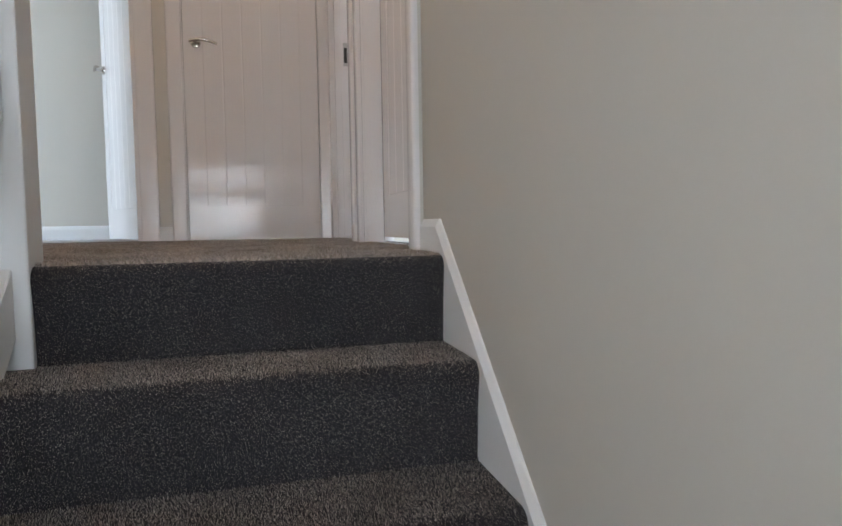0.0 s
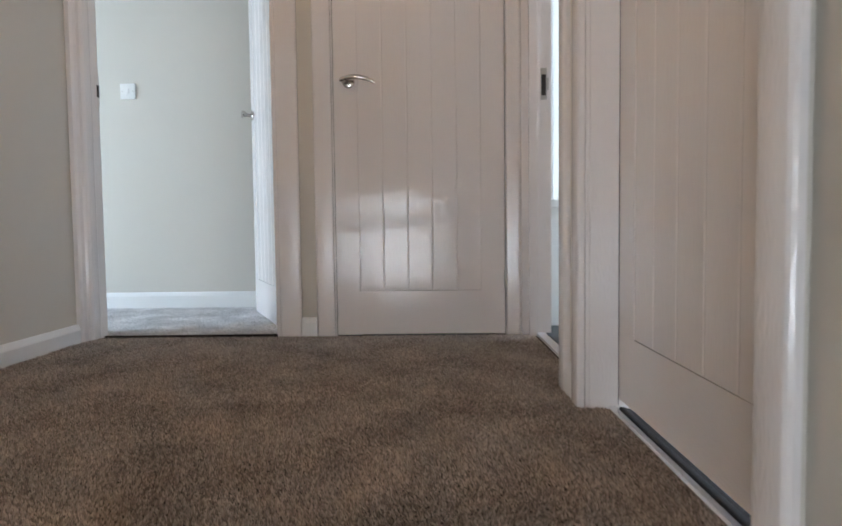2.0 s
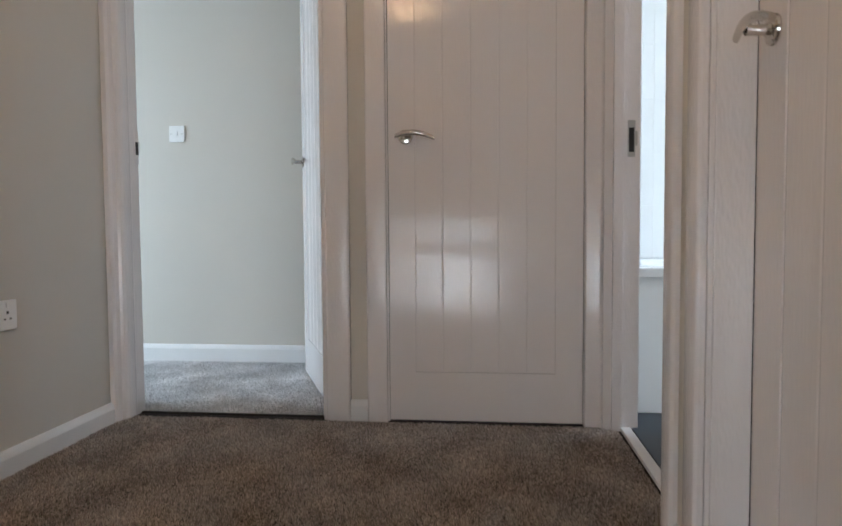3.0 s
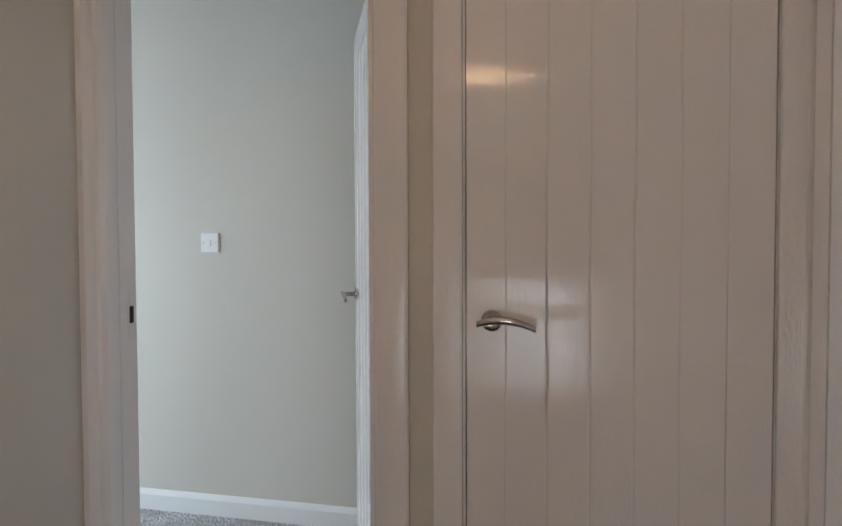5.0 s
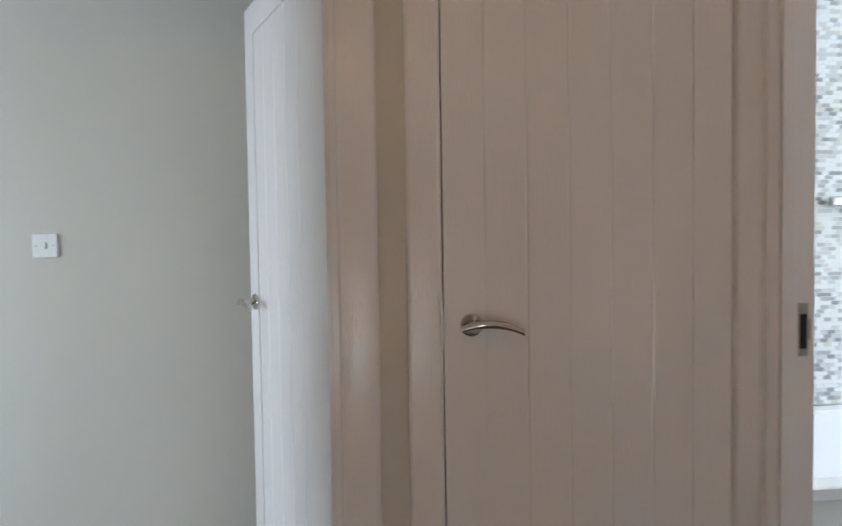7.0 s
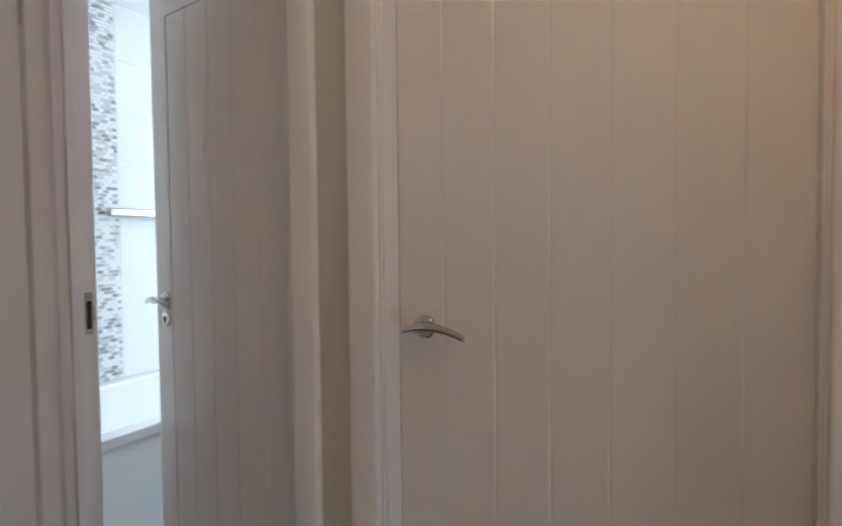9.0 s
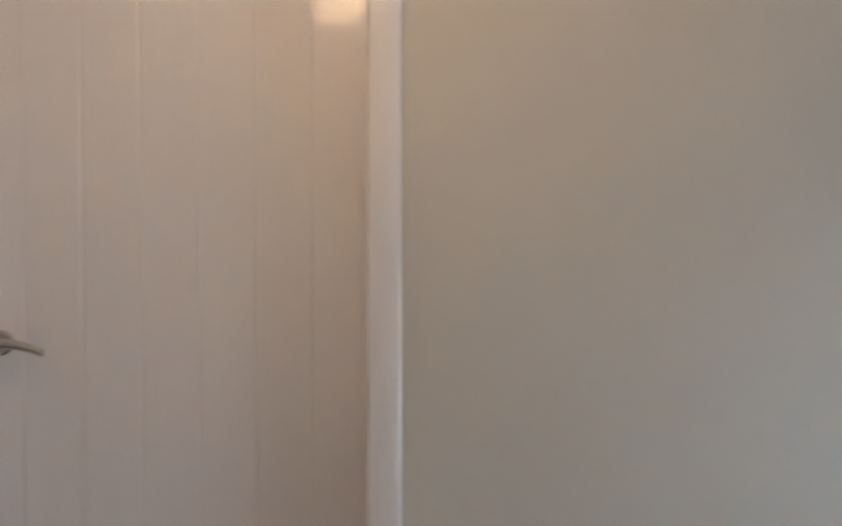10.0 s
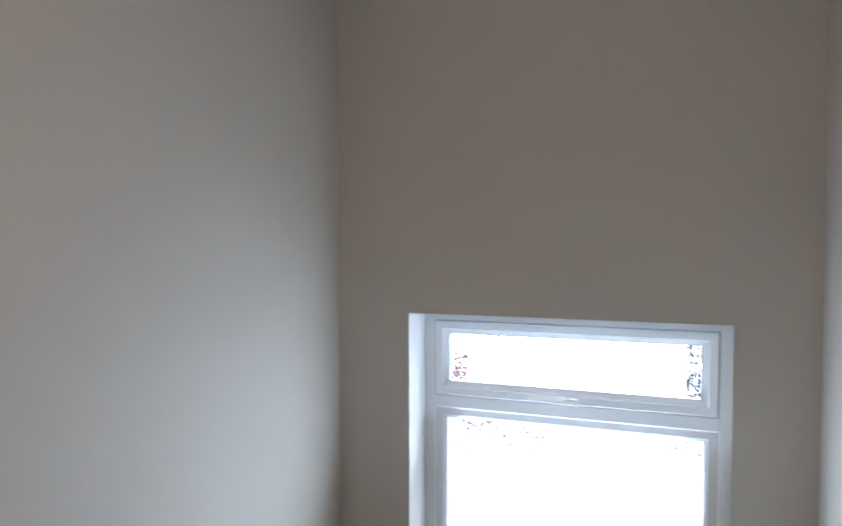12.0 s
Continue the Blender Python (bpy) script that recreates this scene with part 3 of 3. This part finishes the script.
# newel and sloping rails beside the stairs
newel = empty("newel_post", pose(-0.824, NOSE_Y + 0.042, -RISE), "square white painted newel post at the stair head", "newel post")
part("shaft", boxes((-0.046, 0.046, -0.046, 0.046, -0.01, 1.12), bevel=0.004), SATIN, newel)
part("cap", boxes((-0.054, 0.054, -0.054, 0.054, 1.12, 1.14), bevel=0.006), SATIN, newel)
for z0 in (-0.14, 0.28, 0.70):
    s = RISE / GOING
    y0, y1 = NOSE_Y + 0.013, NOSE_Y - 5 * GOING
    d = s * (y0 - y1)
    bm = prism([(y0 - 0.015, z0), (y0 - 0.015, z0 + 0.14), (y1, z0 + 0.14 - d), (y1, z0 - d)], "x", -0.836, -0.807)
    bmesh.ops.bevel(bm, geom=bm.edges[:], offset=0.003, segments=1, affect="EDGES")
    tagged(part("stair_rail", bm, SATIN), "sloping white painted board rail beside the stairs", "stair rail", "stair rails")
low_newel = empty("newel_post", pose(-0.824, NOSE_Y - 5 * GOING - 0.046, HALF_Z), "square white painted newel post at the half landing", "newel post")
part("shaft", boxes((-0.046, 0.046, -0.046, 0.046, 0.0, 1.1), bevel=0.004), SATIN, low_newel)
part("cap", boxes((-0.054, 0.054, -0.054, 0.054, 1.1, 1.12), bevel=0.006), SATIN, low_newel)

# ceiling light, seen only in the gloss of the doors
cl = empty("ceiling_light", pose(*LAMP_AT, CEIL), "ceiling light with three warm glowing bulbs", "ceiling light")
bm = bmesh.new()
disc(bm, 0.06, 0.06, -0.02, 0, "z", (0, 0, 0), 28, 0.004)
disc(bm, 0.01, 0.01, -0.21, -0.018, "z", (0, 0, 0), 14)
part("ceiling_plate", bm, CHROME, cl)
for k in range(3):
    a = 2 * math.pi * k / 3 + 0.4
    bm = bmesh.new()
    disc(bm, 0.006, 0.006, 0.0, 0.1, "x", (0, 0, 0), 10)
    bmesh.ops.transform(bm, matrix=pose(0, 0, -0.205, 0, 0, math.degrees(a)), verts=bm.verts)
    part("arm", bm, CHROME, cl)
    bm = bmesh.new()
    bmesh.ops.create_uvsphere(bm, u_segments=16, v_segments=10, radius=0.019, matrix=pose(0.1 * math.cos(a), 0.1 * math.sin(a), -0.235) @ Matrix.Diagonal((1, 1, 1.7, 1)))
    b = part("bulb", bm, BULB, cl, "warm glowing candle bulb")
    b.visible_shadow = False

# ---- stair window ----
win = empty("window_1", pose(0, Y_WIN - 0.235, 0), "white plastic-framed stair window with obscured glass", "window", kind="structure")
F0, F1 = -0.035, 0.035
GX0, GX1 = -1.470, WX1 - 0.002


def bars(x0, x1, z0, z1, w, y0, y1, slope=0.008):
    """Four mitred bars with sloping inner edges."""
    bm = bmesh.new()
    for (ax, az), (bx, bz), (nx, nz) in (((x0, z0), (x1, z0), (0, 1)), ((x1, z0), (x1, z1), (-1, 0)), ((x1, z1), (x0, z1), (0, -1)), ((x0, z1), (x0, z0), (1, 0))):
        tx, tz = (1 if bx > ax else -1 if bx < ax else 0), (1 if bz > az else -1 if bz < az else 0)
        rows = []
        for inset, y in ((0, y0), (0, y1 - 0.003), (0.003, y1), (w - slope, y1), (w, y1 - slope), (w, y0)):
            rows.append((bm.verts.new((ax + (nx + tx) * inset, y, az + (nz + tz) * inset)), bm.verts.new((bx + (nx - tx) * inset, y, bz + (nz - tz) * inset))))
        for (a, b), (c, d) in zip(rows, rows[1:] + rows[:1]):
            bm.faces.new((a, b, d, c))
    bmesh.ops.remove_doubles(bm, verts=bm.verts, dist=1e-5)
    return bm


SX0, SX1, SZ0, SZ1 = -1.415, -0.297, 0.558, 0.876       # opening top sash
part("window_frame", bars(GX0, GX1, WZ0 + 0.002, WZ1 - 0.002, 0.052, F0, F1, 0.006), UPVC, win)
part("transom", prism([(F0, 0.553), (F1 - 0.004, 0.553), (F1 + 0.001, 0.548), (F1 + 0.001, 0.502), (F1 - 0.008, 0.494), (F0, 0.494)], "x", SX0 - 0.006, SX1 + 0.006), UPVC, win)
top_sash = part("top_sash", bars(SX0, SX1, SZ0, SZ1, 0.036, F0, F1 + 0.012, 0.006), UPVC, win)
part("bead", bars(SX0 + 0.034, SX1 - 0.034, SZ0 + 0.034, SZ1 - 0.034, 0.019, F0 + 0.005, F1 + 0.002, 0.014), UPVC, top_sash)
part("bead", bars(SX0 - 0.005, SX1 + 0.005, WZ0 + 0.05, 0.496, 0.046, F0 + 0.005, F1 - 0.012, 0.014), UPVC, win)
RUBBER = mat("grey_rubber_seal", (0.5, 0.51, 0.53), 0.7, vary=0.1)
part("gasket", bars(SX0 - 0.0045, SX1 + 0.0045, SZ0 - 0.0045, SZ1 + 0.0045, 0.0042, F0 + 0.02, F1 + 0.004, 0.001), RUBBER, top_sash, "thin grey rubber seal")
part("gasket", bars(SX0 + 0.052, SX1 - 0.052, SZ0 + 0.052, SZ1 - 0.052, 0.003, F0 + 0.012, F1 - 0.010, 0.001), RUBBER, top_sash)
for z0, z1, mx in ((SZ0 + 0.05, SZ1 - 0.05, 0.05), (WZ0 + 0.09, 0.455, 0.038)):
    p = part("pane", boxes((SX0 + mx, SX1 - mx, -0.012, -0.004, z0, z1)), GLASS, win, "obscured glass pane", smooth=False)
    p.visible_shadow = False
part("window_sill", boxes((WX0 + 0.001, WX1 - 0.001, 0.036, 0.232, WZ0 + 0.001, WZ0 + 0.022), bevel=0.004), SATIN, win)
bm = boxes((-0.908, -0.846, F1 + 0.012, F1 + 0.034, 0.558, 0.586), bevel=0.006)
wh = part("window_handle", bm, PLASTIC, win, "white cranked window handle")
bm = bmesh.new()
rings = []
for i in range(15):
    t = i / 14
    x, z, y = -0.88 + 0.172 * t, 0.570 - 0.004 * math.sin(math.pi * t) + 0.012 * t, F1 + 0.032 + 0.012 * math.sin(math.pi * t)
    r = 0.0075 - 0.0035 * t
    rings.append([bm.verts.new((x, y + r * math.cos(a), z + r * math.sin(a))) for a in (2 * math.pi * k / 10 for k in range(10))])
for a, b in zip(rings, rings[1:]):
    for k in range(10):
        bm.faces.new((a[k], a[(k + 1) % 10], b[(k + 1) % 10], b[k]))
bm.faces.new(rings[0])
bm.faces.new(rings[-1][::-1])
part("grip", bm, PLASTIC, wh)
part("reveal", boxes((WX1 - 0.004, WX1 - 0.001, 0.036, 0.234, WZ0 + 0.022, WZ1 - 0.004), (-1.44, WX1 - 0.001, 0.036, 0.234, WZ1 - 0.004, WZ1 - 0.001)), SATIN, win, "white painted window reveal", smooth=False)

# ---- outside ----
setting("ground", boxes((-400, 400, -800, -4.83, -2.75, -2.65)), GROUND, "pale concrete ground outside the house", "ground")
# Added wall that glows white behind the stair window and lights it.
setting("backdrop", boxes((-30, 30, -22.2, -22, -2.64, 16)), BACKDROP_GLOW, "glowing backdrop wall standing in for the overcast distance", "backdrop")

# ---- bathroom ----
bath = empty("bathtub", pose(0.18, 0.115, 0.012), "white acrylic bathtub with side panel against tiled wall", "bathtub")
L, W = 1.68, 0.735
part("panel", boxes((0.001, L, 0.03, 0.045, 0.0, 0.508), bevel=0.003), ACRYLIC, bath)
bm = bmesh.new()


def ring(z, inset, n=10, r=0.09):
    pts = []
    for cx, cy, a0 in ((L - inset - r, W - inset - r, 0), (inset + r, W - inset - r, 90), (inset + r, inset + r, 180), (L - inset - r, inset + r, 270)):
        for k in range(n):
            a = radians(a0 + 90 * k / (n - 1))
            pts.append(bm.verts.new((cx + r * math.cos(a), cy + r * math.sin(a), z)))
    return pts


rings = [ring(0.508, 0.004, r=0.02), ring(0.54, 0.0, r=0.02), ring(0.545, 0.006, r=0.02), ring(0.545, 0.062), ring(0.535, 0.072), ring(0.25, 0.12), ring(0.14, 0.17), ring(0.13, 0.23)]
for p, q in zip(rings, rings[1:]):
    for k in range(len(p)):
        bm.faces.new((p[k], p[(k + 1) % len(p)], q[(k + 1) % len(p)], q[k]))
bm.faces.new(rings[-1])
part("tub", bm, ACRYLIC, bath)
screen = empty("shower_screen", pose(0.1815, 0.142, 0.5575), "slim chrome upright profile of a shower screen on the bath rim", "shower screen")
part("wall_profile", prism([(0.0, -0.012), (0.016, -0.012), (0.02, -0.009), (0.02, 0.009), (0.016, 0.012), (0.0, 0.012)], "z", 0.0, 1.4), CHROME, screen, smooth=False)
part("seal", boxes((0.0205, 0.0255, -0.004, 0.004, 0.004, 1.396), bevel=0.001), RUBBER, screen, "pale grey rubber seal")
part("inner_profile", boxes((0.026, 0.042, -0.010, 0.010, 0.0, 1.4), bevel=0.003), UPVC, screen, "white upright edge")
rail = empty("towel_rail", pose(0.91, 0.82, 1.325), "slim chrome bar fixed to the tiled bathroom wall", "rail")
part("bar", boxes((0, 0.42, -0.02, 0.0, 0, 0.038), bevel=0.006), SATIN_STEEL, rail)
for x in (0.04, 0.38):
    part("bracket", boxes((x - 0.012, x + 0.012, 0.0, 0.031, 0.006, 0.028), bevel=0.003), CHROME, rail)


def tile_at(parent, x0, x1, z0, z1, cache={}):
    key = (round(x1 - x0, 4), round(z1 - z0, 4))
    if key not in cache:
        cache[key] = mesh_of("tile", boxes((0.0005, key[0] - 0.0005, -0.0066, 0, 0.0005, key[1] - 0.0005), bevel=0.0008), TILE)
    t = new("tile", cache[key])
    t.parent, t.location = parent, (x0, 0, z0)
    return t


tiling = empty("tiling", pose(0, 0.857, 0), "glossy white wall tiles above the bath", "tiling", kind="structure")
part("grout", boxes((0.183, 2.598, -0.0052, 0, 0.558, CEIL - 0.001)), GROUT, tiling, smooth=False)
for r in range(7):
    z0, z1 = 0.56 + 0.25 * r, min(CEIL - 0.002, 0.81 + 0.25 * r)
    for x0 in (0.185, 0.445, 1.0, 1.4, 1.8, 2.2):
        tile_at(tiling, x0, x0 + (0.26 if x0 < 0.9 else 0.4), z0, z1)
mosaic = bmesh.new()
tw, th, gap = 0.0285, 0.0145, 0.0016
for r in range(int(1.755 / (th + gap))):
    z = 0.562 + r * (th + gap)
    x = 0.707 - (r % 2) * 0.5 * tw
    while x < 0.994:
        a, b = max(0.707, x), min(0.994, x + tw)
        if b - a > 0.004:
            box(mosaic, a, b, -0.008, 0, z, z + th)
        x += tw + gap
tagged(part("mosaic_strip", mosaic, MOSAIC, tiling, "vertical strip of grey and white mosaic", smooth=False), kind="stuff")

# ---- outside things ----
low_wall = tagged(part("garden_wall", boxes((1.5, 3.9, -17.2, -17.0, -2.65, -1.5), bevel=0.01), BRICK), "low red brick garden wall seen through obscured glass", "wall")
shrub = empty("shrub", pose(-2.35, -17.0, -2.65), "dark leafy shrub seen through obscured glass", "shrub")
bm = bmesh.new()
disc(bm, 0.05, 0.03, 0, 0.9, "z")
part("trunk", bm, BARK, shrub)
rnd = random.Random(4)
bm = bmesh.new()
for k in range(1900):
    a, h = rnd.uniform(0, 6.28), rnd.uniform(0.25, 2.1)
    r = 0.55 * math.sqrt(rnd.random()) * (1.1 - abs(h - 1.1) * 0.6)
    m = pose(r * math.cos(a), r * math.sin(a), h, rnd.uniform(0, 180), rnd.uniform(0, 180), rnd.uniform(0, 180))
    q = [bm.verts.new(m @ Vector(c)) for c in ((-0.07, 0, 0), (0, 0.045, 0), (0.07, 0, 0.01), (0, -0.045, 0))]
    bm.faces.new(q)
part("crown", bm, LEAF, shrub, smooth=False)


# ---- carpet pile, last ----
def tufts(name, parent, material, base, normal, length, seed, label, loose=0.7, rad=0.0014):
    """Small leaning tufts on the points base with the given normals."""
    g = np.random.default_rng(seed)
    n = len(base)
    lean = g.normal(0, loose, (n, 3))
    # brushed patches, where the pile lies one way
    u, w = base[:, 0], base[:, 1] + base[:, 2]
    lean[:, 0] += 0.9 * loose * np.sin(9 * u + 4 * np.sin(5 * w)) * np.cos(11 * w + 3 * u)
    lean[:, 1] += 0.9 * loose * np.sin(12 * w + 3 * np.sin(7 * u) + 1)
    tip_way = normal + lean
    tip_way /= np.linalg.norm(tip_way, axis=1)[:, None]
    tip = base + tip_way * (length * g.uniform(0.75, 1.25, n))[:, None]
    side = np.cross(normal, g.normal(0, 1, (n, 3)))
    side /= np.linalg.norm(side, axis=1)[:, None] + 1e-9
    other = np.cross(normal, side)
    v = np.empty((n, 4, 3))
    for k in range(3):
        a = 2 * math.pi * k / 3
        v[:, k] = base + rad * (math.cos(a) * side + math.sin(a) * other) - normal * 0.001
    v[:, 3] = tip
    idx = np.arange(n)[:, None, None] * 4 + np.array([[0, 1, 3], [1, 2, 3], [2, 0, 3]])[None]
    me = bpy.data.meshes.new(name)
    me.vertices.add(4 * n)
    me.vertices.foreach_set("co", v.ravel())
    me.loops.add(9 * n)
    me.loops.foreach_set("vertex_index", idx.ravel().astype(np.int32))
    me.polygons.add(3 * n)
    me.polygons.foreach_set("loop_start", np.arange(0, 9 * n, 3, dtype=np.int32))
    me.update(calc_edges=True)
    me.validate()
    me.materials.append(material)
    ob = new(name, me)
    ob.parent = parent
    return tagged(ob, label, kind="stuff")


def flat_points(x0, x1, y0, y1, step, seed, z=0.0):
    g = np.random.default_rng(seed)
    xs, ys = np.arange(x0, x1, step), np.arange(y0, y1, step)
    p = np.stack([*np.meshgrid(xs, ys)], -1).reshape(-1, 2) + g.uniform(-0.5, 0.5, (len(xs) * len(ys), 2)) * step
    b = np.c_[p, np.full(len(p), z)]
    return b, np.tile((0.0, 0.0, 1.0), (len(p), 1))


b, nrm = flat_points(XL + 0.02, XR - 0.003, NOSE_Y + 0.025, -0.018, 0.0031, 1)
for k, (y0, y1) in enumerate(((-1.852, -1.062), (-0.83, -0.04))):
    b2, n2 = flat_points(XR - 0.003, XR + 0.05, y0, y1, 0.0031, 10 + k)
    b, nrm = np.concatenate([b, b2]), np.concatenate([nrm, n2])
tufts("carpet_pile", bpy.data.objects["floor"], PILE, b, nrm, 0.0078, 2, "short brown flecked carpet pile", 1.1, 0.003)
b, nrm = flat_points(-1.69, -0.94, 0.045, 0.13, 0.005, 3, 0.003)
b2, n2 = flat_points(-2.45, -0.78, 0.13, 0.965, 0.005, 8, 0.003)
b, nrm = np.concatenate([b, b2]), np.concatenate([nrm, n2])
tufts("carpet_pile", bpy.data.objects["floor_bedroom"], PILE_GREY, b, nrm, 0.008, 4, "short light grey carpet pile", 1.2, 0.003)
line = stair_outline(0, 3)
path_pts, path_n = [], []
for (ya, za), (yb, zb) in zip(line, line[1:]):
    d = math.hypot(yb - ya, zb - za)
    for k in range(max(1, round(d / 0.0025))):
        f = (k + 0.5) / max(1, round(d / 0.0025))
        path_pts.append((ya + f * (yb - ya), za + f * (zb - za)))
        path_n.append(((zb - za) / d, -(yb - ya) / d))
path_pts, path_n = np.array(path_pts), np.array(path_n)
xs = np.arange(STAIR_L + 0.004, STAIR_R - 0.002, 0.0025)
g = np.random.default_rng(5)
b = np.array([(x, y, z) for y, z in path_pts for x in xs])
nrm = np.array([(0.0, y, z) for y, z in path_n for x in xs])
b += g.uniform(-0.003, 0.003, b.shape) * (1 - np.abs(nrm))
free = ~((b[:, 0] < -0.775) & (b[:, 1] > NOSE_Y - 0.016))
b, nrm = b[free], nrm[free]
b[:, 1] -= NOSE_Y
# Sparse thin tufts bare the near-black backing, so shade is built into the stairs.
tread = nrm[:, 2] > 0.85
tread &= g.random(len(b)) < 0.6
tufts("carpet_pile", stairs, PILE, b[tread], nrm[tread], 0.0042, 6, "short brown flecked carpet pile", 0.3, 0.0006)
front = (nrm[:, 2] <= 0.85) & (g.random(len(b)) < 0.6)
tufts("carpet_pile", stairs, PILE, b[front], nrm[front], 0.0038, 7, "short brown flecked carpet pile", 0.35, 0.00048)
